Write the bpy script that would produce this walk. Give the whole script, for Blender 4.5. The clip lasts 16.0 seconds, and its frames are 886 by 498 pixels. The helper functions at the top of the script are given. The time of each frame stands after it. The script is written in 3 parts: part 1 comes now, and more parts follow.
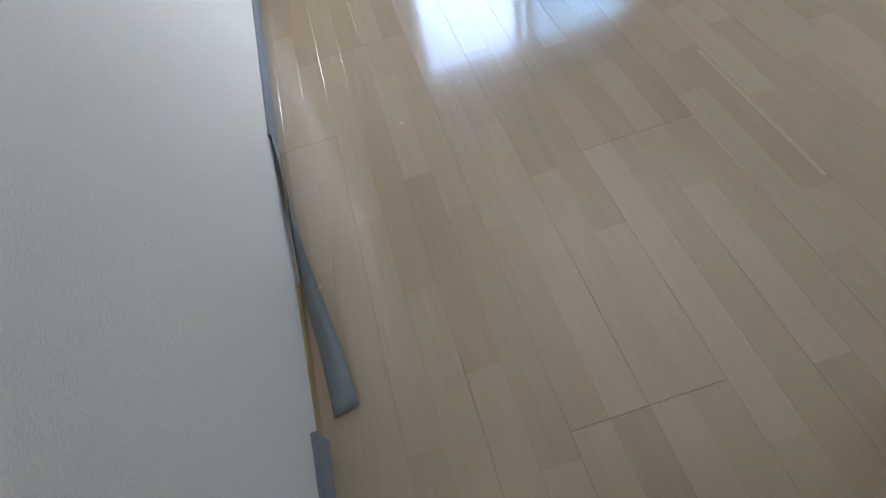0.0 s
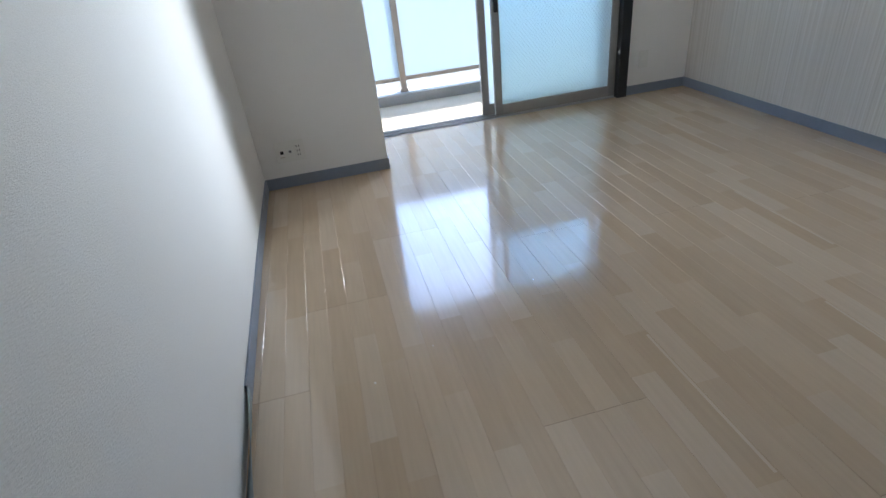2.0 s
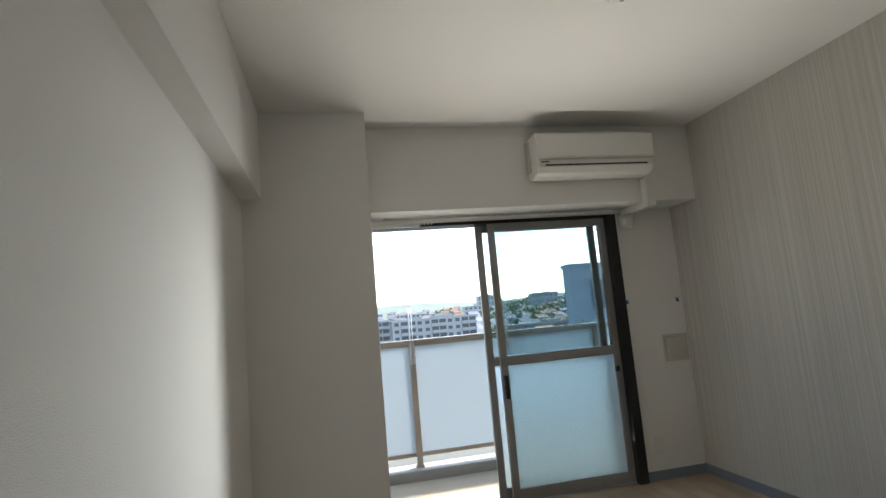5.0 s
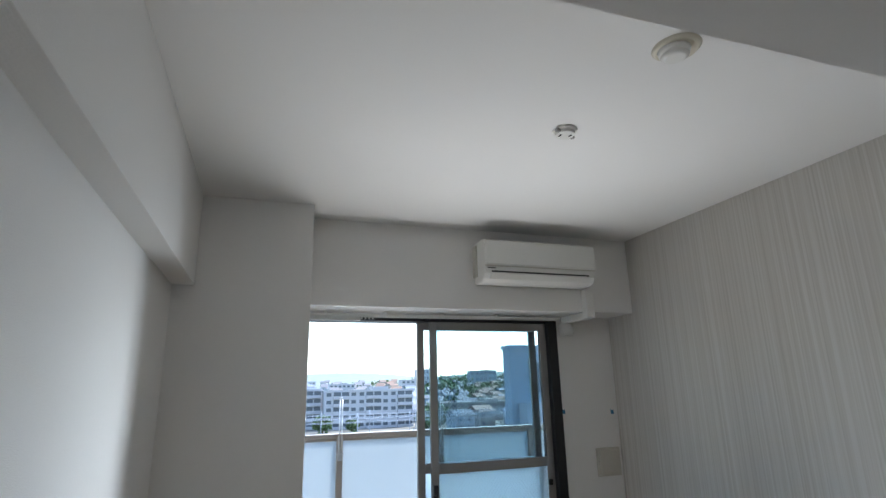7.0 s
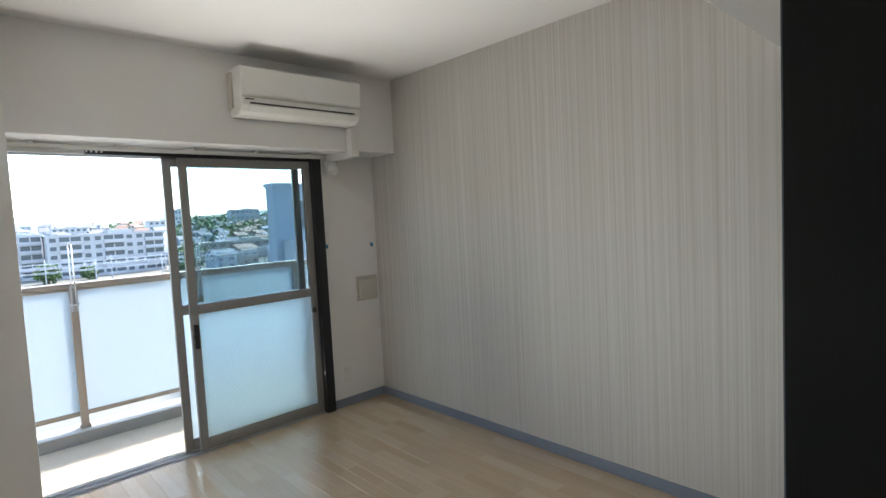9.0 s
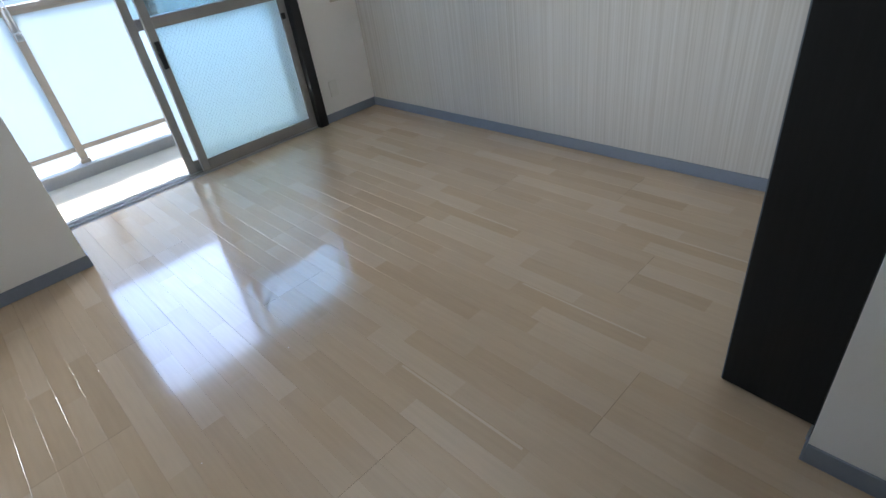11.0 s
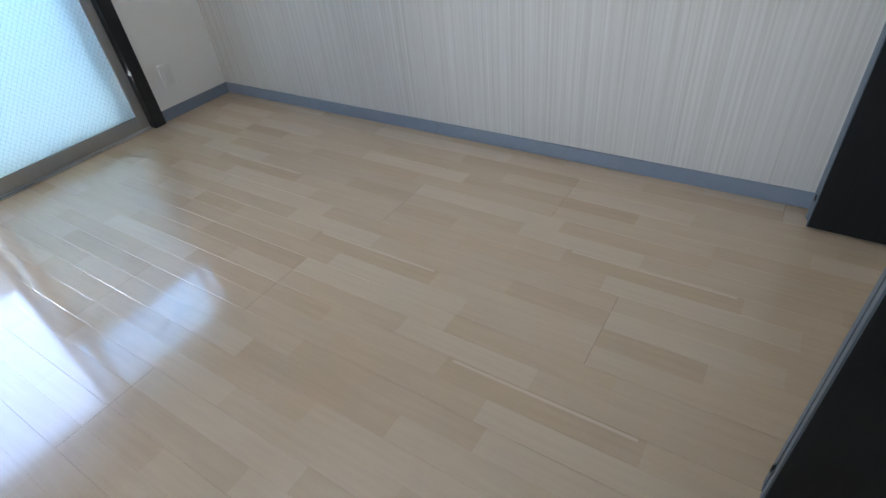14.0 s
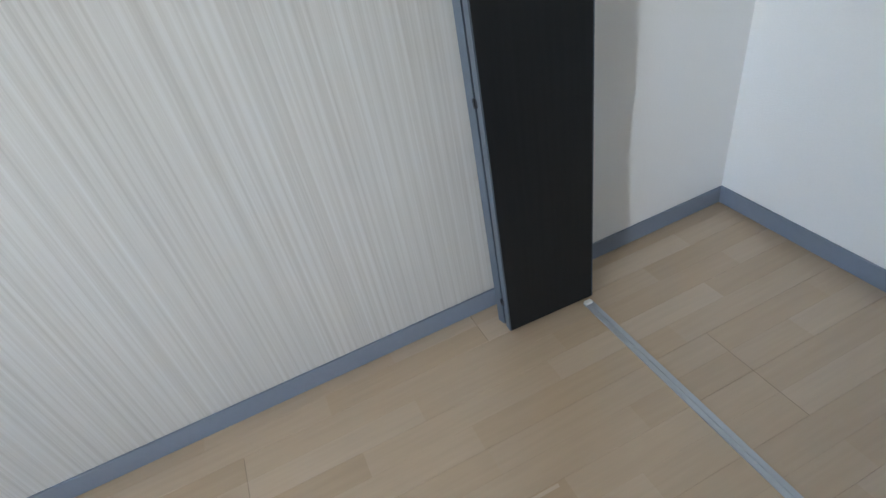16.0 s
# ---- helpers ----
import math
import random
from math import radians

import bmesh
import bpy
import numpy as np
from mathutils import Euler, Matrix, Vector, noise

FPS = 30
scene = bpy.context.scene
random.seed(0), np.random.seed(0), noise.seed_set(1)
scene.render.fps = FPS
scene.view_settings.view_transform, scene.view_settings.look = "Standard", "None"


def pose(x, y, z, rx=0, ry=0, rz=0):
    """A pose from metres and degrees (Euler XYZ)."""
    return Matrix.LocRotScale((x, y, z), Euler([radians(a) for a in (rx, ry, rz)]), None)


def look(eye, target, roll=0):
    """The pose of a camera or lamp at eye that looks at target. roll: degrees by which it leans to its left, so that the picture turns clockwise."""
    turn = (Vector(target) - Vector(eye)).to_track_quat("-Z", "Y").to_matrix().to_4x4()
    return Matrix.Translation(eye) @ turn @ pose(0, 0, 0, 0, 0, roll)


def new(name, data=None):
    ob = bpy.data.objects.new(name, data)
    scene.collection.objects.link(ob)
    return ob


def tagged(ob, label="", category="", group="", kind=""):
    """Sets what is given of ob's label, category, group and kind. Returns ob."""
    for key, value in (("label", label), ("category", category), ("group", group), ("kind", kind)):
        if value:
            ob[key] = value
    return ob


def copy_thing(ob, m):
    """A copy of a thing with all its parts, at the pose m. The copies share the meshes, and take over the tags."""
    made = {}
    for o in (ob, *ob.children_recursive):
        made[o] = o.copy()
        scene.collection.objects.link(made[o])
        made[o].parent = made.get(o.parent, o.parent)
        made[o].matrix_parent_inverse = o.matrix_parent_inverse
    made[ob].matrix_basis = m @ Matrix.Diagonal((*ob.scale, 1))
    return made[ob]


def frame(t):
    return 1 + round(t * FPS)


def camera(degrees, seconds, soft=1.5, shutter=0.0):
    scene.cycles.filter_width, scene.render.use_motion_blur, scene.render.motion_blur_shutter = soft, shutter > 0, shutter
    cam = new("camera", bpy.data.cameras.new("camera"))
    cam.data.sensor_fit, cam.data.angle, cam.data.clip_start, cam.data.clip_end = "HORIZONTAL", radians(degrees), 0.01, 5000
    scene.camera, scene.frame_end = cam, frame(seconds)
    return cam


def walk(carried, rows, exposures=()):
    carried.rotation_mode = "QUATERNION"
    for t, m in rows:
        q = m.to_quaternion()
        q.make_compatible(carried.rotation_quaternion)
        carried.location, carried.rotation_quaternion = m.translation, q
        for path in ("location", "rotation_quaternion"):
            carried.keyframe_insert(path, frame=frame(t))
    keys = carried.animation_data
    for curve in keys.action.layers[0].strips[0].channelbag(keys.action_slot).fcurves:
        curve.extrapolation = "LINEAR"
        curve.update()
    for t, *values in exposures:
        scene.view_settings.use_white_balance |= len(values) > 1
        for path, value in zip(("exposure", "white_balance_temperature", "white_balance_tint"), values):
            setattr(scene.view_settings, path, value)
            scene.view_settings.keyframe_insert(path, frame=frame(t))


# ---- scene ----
cam = camera(80.4, 16.0)
PATH = [
    (0, (0.367, 0.191, 1.017), (0.398, 1.372, -0.598), -17.0),
    (0.5, (0.378, 0.183, 1.036), (0.567, 1.412, -0.531), -11.4),
    (1, (0.365, 0.203, 1.073), (0.633, 1.58, -0.354), -8.0),
    (1.5, (0.364, 0.21, 1.119), (0.673, 1.754, -0.115), -6.8),
    (2, (0.42, 0.194, 1.155), (0.741, 1.886, 0.138), -6.7),
    (2.5, (0.419, 0.211, 1.22), (0.79, 1.996, 0.399), -5.7),
    (3, (0.421, 0.214, 1.264), (0.811, 2.078, 0.653), -5.1),
    (3.5, (0.396, 0.232, 1.27), (0.819, 2.15, 0.89), -4.7),
    (4, (0.389, 0.231, 1.31), (0.834, 2.174, 1.146), -4.7),
    (4.5, (0.454, 0.141, 1.293), (0.868, 2.097, 1.365), -4.5),
    (7, (0.489, 0.139, 1.496), (1.109, 1.971, 2.004), -1.3),
    (7.5, (0.495, 0.149, 1.503), (1.378, 1.902, 1.887), -1.0),
    (8, (0.497, 0.149, 1.501), (1.64, 1.774, 1.735), -1.2),
    (8.5, (0.501, 0.148, 1.503), (1.834, 1.638, 1.565), -1.5),
    (9, (0.5, 0.145, 1.499), (1.864, 1.602, 1.368), -2.9),
    (9.5, (0.51, 0.169, 1.501), (1.834, 1.602, 1.058), -5.4),
    (10, (0.539, 0.174, 1.443), (1.772, 1.569, 0.712), -7.7),
    (12.5, (0.57, 0.238, 1.264), (1.575, 1.393, -0.023), -8.0),
    (13, (0.728, 0.377, 1.233), (1.761, 1.522, -0.039), -8.0),
    (13.5, (0.907, 0.527, 1.227), (1.994, 1.624, -0.044), -7.3),
    (14, (1.086, 0.672, 1.204), (2.347, 1.603, -0.037), -6.8),
    (14.5, (1.272, 0.796, 1.226), (2.737, 1.431, 0.021), -7.6),
    (15, (1.509, 0.877, 1.211), (3.096, 1.204, 0.038), -9.7),
    (15.5, (1.734, 0.924, 1.189), (3.346, 0.93, 0.006), -11.6),
    (16, (1.967, 0.935, 1.204), (3.483, 0.472, -0.016), -12.2),
]
walk(cam, [(t, look(e, g, r)) for t, e, g, r in PATH],
     [(0, 4.35, 6150, 10), (1.5, 4.15, 6050, 10), (3.5, 3.55, 6400, 10), (4.5, 3.25, 7200, 10), (7, 3.4, 6150, 10), (8.3, 3.75, 6700, 10), (9.4, 3.9, 6750, 10),
      (10.2, 4.0, 6500, 10), (12.5, 4.3, 5850, 10), (14.5, 4.55, 6000, 10), (16, 4.7, 6100, 10)])

# ---- world, sun, exposure ----
SUN_EL, SUN_AZ = radians(50), radians(60)   # azimuth from +y towards +x
world = bpy.data.worlds.new("sky")
scene.world = world
world.use_nodes = True
wn = world.node_tree
sky = wn.nodes.new("ShaderNodeTexSky")
sky.sky_type, sky.sun_disc, sky.sun_elevation, sky.sun_rotation = "NISHITA", False, SUN_EL, SUN_AZ
sky.air_density, sky.dust_density = 1.0, 1.0
wn.nodes["Background"].inputs["Strength"].default_value = 0.09
wn.links.new(sky.outputs[0], wn.nodes["Background"].inputs["Color"])
sun_data = bpy.data.lights.new("sun", "SUN")
sun_data.energy, sun_data.angle, sun_data.color = 1.2, radians(4), (1.0, 0.95, 0.87)
sun = new("sun", sun_data)
sun.matrix_world = look((0, 0, 0), (-math.sin(SUN_AZ) * math.cos(SUN_EL), -math.cos(SUN_AZ) * math.cos(SUN_EL), -math.sin(SUN_EL)))

# added fill lamp in the window's opening, for light of sky and sunlit balcony thrown up into the room
bounce_data = bpy.data.lights.new("window_fill", "AREA")
bounce_data.shape, bounce_data.size, bounce_data.size_y = "RECTANGLE", 1.75, 0.06
bounce_data.energy, bounce_data.color, bounce_data.spread = 0.62, (1.0, 0.985, 0.96), radians(70)
bounce = new("window_fill", bounce_data)
bounce.matrix_world = look((1.66, 3.725, 0.30), (1.66, 3.725 - math.cos(radians(53)), 0.30 + math.sin(radians(53))))


def side_fill(x, heading, energy, spread):
    """Added fill lamp for skylight slanting in through the open half of the window, towards a heading turned from -y to
    +x.
    """
    d = bpy.data.lights.new("window_fill", "AREA")
    d.shape, d.size, d.size_y = "RECTANGLE", 0.20, 1.70
    d.energy, d.color, d.spread = energy, (0.88, 0.95, 1.0), radians(spread)
    a = radians(heading)
    new("window_fill", d).matrix_world = look((x, 3.75, 1.02), (x + math.sin(a), 3.75 - math.cos(a), 1.02))


# two added lamps, out of sight, brighten the side walls and the closet
side_fill(1.38, -40, 0.38, 46)      # from the east, past the pillar, onto the long white wall
side_fill(0.86, 34, 0.26, 50)       # from the west, onto the striped wall and into the closet

# ---- materials ----
def mat(name, colour, rough=0.6, metal=0.0, grain=0.0, scale=(40, 40, 40), bump=0.0, stain=0.0, coat=0.0, spec=0.5):
    """A node material: base colour with fine grain, broad stains and relief."""
    m = bpy.data.materials.new(name)
    m.use_nodes = True
    t = m.node_tree
    p = t.nodes["Principled BSDF"]
    p.inputs["Base Color"].default_value = (*colour, 1)
    p.inputs["Roughness"].default_value, p.inputs["Metallic"].default_value = rough, metal
    p.inputs["Coat Weight"].default_value, p.inputs["Specular IOR Level"].default_value = coat, spec
    p.inputs["Coat Roughness"].default_value = 0.08
    tc = t.nodes.new("ShaderNodeTexCoord")
    mp = t.nodes.new("ShaderNodeMapping")
    mp.inputs["Scale"].default_value = scale
    t.links.new(tc.outputs["Object"], mp.inputs["Vector"])
    fine = t.nodes.new("ShaderNodeTexNoise")
    fine.inputs["Scale"].default_value, fine.inputs["Detail"].default_value = 1.0, 5.0
    t.links.new(mp.outputs[0], fine.inputs["Vector"])
    broad = t.nodes.new("ShaderNodeTexNoise")
    broad.inputs["Scale"].default_value, broad.inputs["Detail"].default_value = 1.7, 3.0
    t.links.new(tc.outputs["Object"], broad.inputs["Vector"])
    hsv = t.nodes.new("ShaderNodeHueSaturation")
    hsv.inputs["Color"].default_value = (*colour, 1)
    ma = t.nodes.new("ShaderNodeMath")
    ma.operation, ma.inputs[1].default_value, ma.inputs[2].default_value = "MULTIPLY_ADD", grain * 2, 1 - grain - stain
    t.links.new(fine.outputs["Fac"], ma.inputs[0])
    mb = t.nodes.new("ShaderNodeMath")
    mb.operation, mb.inputs[1].default_value = "MULTIPLY_ADD", stain * 2
    t.links.new(broad.outputs["Fac"], mb.inputs[0])
    t.links.new(ma.outputs[0], mb.inputs[2])
    t.links.new(mb.outputs[0], hsv.inputs["Value"])
    t.links.new(hsv.outputs[0], p.inputs["Base Color"])
    if bump:
        b = t.nodes.new("ShaderNodeBump")
        b.inputs["Strength"].default_value, b.inputs["Distance"].default_value = 1.0, bump
        t.links.new(fine.outputs["Fac"], b.inputs["Height"])
        t.links.new(b.outputs[0], p.inputs["Normal"])
    return m


def clear_glass(name, colour, rough=0.0):
    m = bpy.data.materials.new(name)
    m.use_nodes = True
    p = m.node_tree.nodes["Principled BSDF"]
    p.inputs["Base Color"].default_value = (*colour, 1)
    p.inputs["Transmission Weight"].default_value, p.inputs["Roughness"].default_value, p.inputs["IOR"].default_value = 1.0, rough, 1.45
    return m


def frosted(name, colour, through_share):
    """Light-scattering sheet: part of the light passes through, scattered."""
    m = bpy.data.materials.new(name)
    m.use_nodes = True
    t = m.node_tree
    p = t.nodes["Principled BSDF"]
    p.inputs["Base Color"].default_value, p.inputs["Roughness"].default_value = (*colour, 1), 0.45
    tr = t.nodes.new("ShaderNodeBsdfTranslucent")
    tr.inputs["Color"].default_value = (*colour, 1)
    mix = t.nodes.new("ShaderNodeMixShader")
    mix.inputs[0].default_value = through_share
    t.links.new(p.outputs[0], mix.inputs[1])
    t.links.new(tr.outputs[0], mix.inputs[2])
    t.links.new(mix.outputs[0], t.nodes["Material Output"].inputs["Surface"])
    return m


def wood(name, colour):
    """Glossy lacquered floor stave with grain along y, each stave a little different."""
    m = mat(name, colour, 0.16, 0, 0.09, (70, 4, 70), 0.00003, 0.04, 0.95)
    t = m.node_tree
    geo = t.nodes.new("ShaderNodeNewGeometry")
    h = t.nodes["Hue/Saturation/Value"]
    ma = t.nodes.new("ShaderNodeMath")
    ma.operation, ma.inputs[1].default_value, ma.inputs[2].default_value = "MULTIPLY_ADD", 0.045, 0.978
    t.links.new(geo.outputs["Random Per Island"], ma.inputs[0])
    mu = t.nodes.new("ShaderNodeMath")
    mu.operation = "MULTIPLY"
    old = h.inputs["Value"].links[0].from_socket
    t.links.new(old, mu.inputs[0])
    t.links.new(ma.outputs[0], mu.inputs[1])
    t.links.new(mu.outputs[0], h.inputs["Value"])
    # faint smears in the lacquer
    sm = t.nodes.new("ShaderNodeTexNoise")
    sm.inputs["Scale"].default_value = 6.0
    g = t.nodes.new("ShaderNodeNewGeometry")
    t.links.new(g.outputs["Position"], sm.inputs["Vector"])
    rr = t.nodes.new("ShaderNodeMapRange")
    rr.inputs["To Min"].default_value, rr.inputs["To Max"].default_value = 0.14, 0.23
    t.links.new(sm.outputs["Fac"], rr.inputs["Value"])
    t.links.new(rr.outputs[0], t.nodes["Principled BSDF"].inputs["Roughness"])
    return m


def stripes(name):
    """Accent wallpaper: fine vertical threads in beige, grey and off-white with low relief."""
    m = mat(name, (0.62, 0.60, 0.55), 0.75, 0, 0.0, (1, 60, 0.6), 0, 0.02)
    t = m.node_tree
    p = t.nodes["Principled BSDF"]
    tc = t.nodes["Texture Coordinate"]
    def layer(s, detail):
        mp = t.nodes.new("ShaderNodeMapping")
        mp.inputs["Scale"].default_value = s
        t.links.new(tc.outputs["Object"], mp.inputs["Vector"])
        n = t.nodes.new("ShaderNodeTexNoise")
        n.inputs["Scale"].default_value, n.inputs["Detail"].default_value = 1.0, detail
        t.links.new(mp.outputs[0], n.inputs["Vector"])
        return n
    a, b = layer((1, 95, 0.35), 3.0), layer((1, 330, 4.0), 2.0)
    mix = t.nodes.new("ShaderNodeMath")
    mix.operation, mix.inputs[1].default_value = "MULTIPLY_ADD", 0.35
    t.links.new(b.outputs["Fac"], mix.inputs[0])
    t.links.new(a.outputs["Fac"], mix.inputs[2])
    r = t.nodes.new("ShaderNodeValToRGB")
    e = r.color_ramp.elements
    e[0].position, e[0].color = 0.45, (0.50, 0.47, 0.425, 1)
    e[1].position, e[1].color = 0.92, (0.65, 0.63, 0.595, 1)
    k = r.color_ramp.elements.new(0.62)
    k.color = (0.565, 0.535, 0.488, 1)
    k = r.color_ramp.elements.new(0.74)
    k.color = (0.605, 0.578, 0.535, 1)
    t.links.new(mix.outputs[0], r.inputs[0])
    t.links.new(r.outputs[0], p.inputs["Base Color"])
    bu = t.nodes.new("ShaderNodeBump")
    bu.inputs["Strength"].default_value, bu.inputs["Distance"].default_value = 0.6, 0.0007
    t.links.new(mix.outputs[0], bu.inputs["Height"])
    t.links.new(bu.outputs[0], p.inputs["Normal"])
    return m


PAPER = mat("white_wallpaper", (0.84, 0.825, 0.80), 0.75, 0, 0.03, (150, 150, 420), 0.0014, 0.015)
CEIL = mat("ceiling_paper", (0.86, 0.85, 0.83), 0.8, 0, 0.02, (240, 240, 240), 0.0004, 0.01)
ACCENT = stripes("striped_wallpaper")
VINYL = mat("grey_blue_vinyl", (0.21, 0.243, 0.30), 0.42, 0, 0.06, (60, 60, 60), 0.0001, 0.06)
VINYL_BACK = mat("vinyl_back", (0.27, 0.31, 0.325), 0.6, 0, 0.08, (50, 50, 50), 0.0001, 0.08)
GLUE = mat("old_glue", (0.42, 0.30, 0.14), 0.7, 0, 0.2, (90, 90, 90), 0.0003, 0.1)
BLACK = mat("black_laminate", (0.014, 0.0145, 0.015), 0.38, 0, 0.25, (90, 90, 3), 0.00008, 0.08, 0, 0.2)
EDGE = mat("dark_edge_band", (0.10, 0.122, 0.15), 0.4, 0, 0.06, (60, 60, 8), 0, 0.05)
BRONZE = mat("bronze_aluminium", (0.31, 0.30, 0.285), 0.42, 0.25, 0.05, (80, 80, 8), 0, 0.05)
BLACKAL = mat("black_aluminium", (0.025, 0.026, 0.028), 0.4, 0.3, 0.05, (80, 80, 8), 0, 0.05)
RAILM = mat("champagne_aluminium", (0.36, 0.31, 0.26), 0.4, 0.4, 0.04, (50, 50, 50), 0, 0.05)
STEEL = mat("steel", (0.55, 0.56, 0.57), 0.3, 0.9, 0.05, (90, 90, 90), 0, 0.05)
TRACKM = mat("brushed_track", (0.50, 0.53, 0.56), 0.35, 0.7, 0.08, (8, 200, 200), 0, 0.05)
PLASTIC = mat("white_plastic", (0.80, 0.79, 0.75), 0.38, 0, 0.01, (60, 60, 60), 0, 0.015)
CREAM = mat("cream_plastic", (0.66, 0.61, 0.50), 0.42, 0, 0.03, (60, 60, 60), 0, 0.03)
VENTP = mat("beige_vent", (0.60, 0.57, 0.50), 0.5, 0, 0.04, (60, 60, 60), 0, 0.06)
DARK = mat("dark_slot", (0.02, 0.02, 0.02), 0.6)
TAPE = mat("blue_tape", (0.05, 0.20, 0.36), 0.7, 0, 0.1, (80, 80, 80), 0, 0.1)
CONC = mat("balcony_screed", (0.46, 0.405, 0.32), 0.8, 0, 0.08, (50, 50, 50), 0.0006, 0.10)
KERB = mat("painted_kerb", (0.34, 0.325, 0.30), 0.7, 0, 0.05, (40, 40, 40), 0.0005, 0.08)
GUTTER = mat("grey_gutter_sheet", (0.16, 0.17, 0.18), 0.6, 0, 0.08, (40, 40, 40), 0.0004, 0.08)
FLOORBASE = mat("floor_base", (0.22, 0.16, 0.10), 0.8)
GLASS = clear_glass("window_glass", (0.60, 0.74, 0.79))
FROST = frosted("frosted_glass", (0.81, 0.885, 0.895), 0.84)
RPANEL = frosted("frosted_rail_panel", (0.55, 0.60, 0.63), 0.62)
WIRE = mat("glass_wire", (0.16, 0.16, 0.16), 0.4, 0.4)
WIRE_SOFT = mat("frosted_glass_wire", (0.46, 0.52, 0.54), 0.5)
W_PALE = wood("stave_pale", (0.597, 0.466, 0.328))
W_MID = wood("stave_mid", (0.57, 0.435, 0.296))
W_TAN = wood("stave_tan", (0.55, 0.414, 0.275))
W_DARK = wood("stave_dark", (0.532, 0.398, 0.261))
W_STREAK = wood("stave_streak", (0.66, 0.53, 0.385))
W_JOINT = mat("plank_joint", (0.06, 0.035, 0.02), 0.7)
WHITEB = mat("white_facade", (0.30, 0.305, 0.315), 0.8, 0, 0.04, (1, 1, 1), 0, 0.05)
GREYB = mat("grey_facade", (0.23, 0.26, 0.29), 0.8, 0, 0.05, (1, 1, 1), 0, 0.06)
BEIGEB = mat("beige_facade", (0.29, 0.26, 0.225), 0.8, 0, 0.05, (1, 1, 1), 0, 0.06)
FARWIN = mat("far_window", (0.045, 0.06, 0.075), 0.3)
FLATROOF = mat("flat_roof_sheet", (0.15, 0.155, 0.165), 0.85, 0, 0.1, (1, 1, 1), 0, 0.1)
ROOFS = [mat("roof_grey", (0.10, 0.106, 0.12), 0.8, 0, 0.1, (2, 2, 2)), mat("roof_brown", (0.13, 0.085, 0.065), 0.8, 0, 0.1, (2, 2, 2)),
         mat("roof_blue", (0.08, 0.11, 0.15), 0.7, 0, 0.1, (2, 2, 2))]
LEAF = mat("foliage", (0.06, 0.10, 0.035), 0.8, 0, 0.5, (0.9, 0.9, 0.9), 0, 0.2)
BARK = mat("bark", (0.12, 0.09, 0.06), 0.9, 0, 0.2, (6, 6, 1))
GROUND = mat("city_ground", (0.09, 0.092, 0.08), 0.9, 0, 0.3, (0.08, 0.08, 0.08), 0, 0.15)
HILL = mat("far_hills", (0.09, 0.12, 0.10), 0.9, 0, 0.5, (0.05, 0.05, 0.05), 0, 0.2)
GRAVEL = mat("rail_ballast", (0.11, 0.095, 0.075), 0.9, 0, 0.3, (0.8, 0.8, 0.8), 0, 0.1)

# ---- mesh helpers ----
def box(bm, x0, x1, y0, y1, z0, z1, mi=0, bev=0.0):
    """Adds a box to bm, with edges rounded by bev."""
    r = bmesh.ops.create_cube(bm, size=1.0)
    vs = r["verts"]
    for v in vs:
        v.co = Vector(((x0 + x1) / 2 + v.co.x * (x1 - x0), (y0 + y1) / 2 + v.co.y * (y1 - y0), (z0 + z1) / 2 + v.co.z * (z1 - z0)))
    fs = {f for v in vs for f in v.link_faces}
    for f in fs:
        f.material_index = mi
    if bev:
        es = {e for v in vs for e in v.link_edges}
        bmesh.ops.bevel(bm, geom=list(es), offset=bev, segments=2, affect="EDGES", profile=0.6, material=-1)
    return bm


def cyl(bm, base, top, r0, r1=None, seg=20, mi=0):
    """Adds a closed round rod from base to top."""
    base, top = Vector(base), Vector(top)
    d = top - base
    m = Matrix.Translation((base + top) / 2) @ d.to_track_quat("Z", "Y").to_matrix().to_4x4()
    r = bmesh.ops.create_cone(bm, cap_ends=True, segments=seg, radius1=r0, radius2=r0 if r1 is None else r1, depth=d.length, matrix=m)
    for f in {f for v in r["verts"] for f in v.link_faces}:
        f.material_index = mi
        f.smooth = len(f.verts) == 4
    return bm


def prism(bm, outline, axis, a, b, mi=0):
    """Adds an outline of 2D points drawn out along axis from a to b (axis x: points are y,z; axis y: x,z; axis z: x,y)."""
    def at(p, d):
        return {"x": (d, p[0], p[1]), "y": (p[0], d, p[1]), "z": (p[0], p[1], d)}[axis]
    lo, hi = [bm.verts.new(at(p, a)) for p in outline], [bm.verts.new(at(p, b)) for p in outline]
    n = len(outline)
    fs = [bm.faces.new(lo), bm.faces.new(hi)]
    fs += [bm.faces.new((lo[i], lo[(i + 1) % n], hi[(i + 1) % n], hi[i])) for i in range(n)]
    for f in fs:
        f.material_index = mi
    bmesh.ops.recalc_face_normals(bm, faces=fs)
    return bm


def mesh_ob(name, bm, mats):
    me = bpy.data.meshes.new(name)
    bm.to_mesh(me)
    bm.free()
    for m in mats if isinstance(mats, (list, tuple)) else [mats]:
        me.materials.append(m)
    return new(name, me)


def part(name, bm, mats, parent, label=""):
    ob = mesh_ob(name, bm, mats)
    ob.parent = parent
    return tagged(ob, label)


def B(*a, **k):
    return box(bmesh.new(), *a, **k)


def empty(name, at, label, category, group="", kind=""):
    ob = new(name)
    ob.empty_display_size = 0.05
    ob.location = at
    tagged(ob, label, category, group, kind)
    return ob


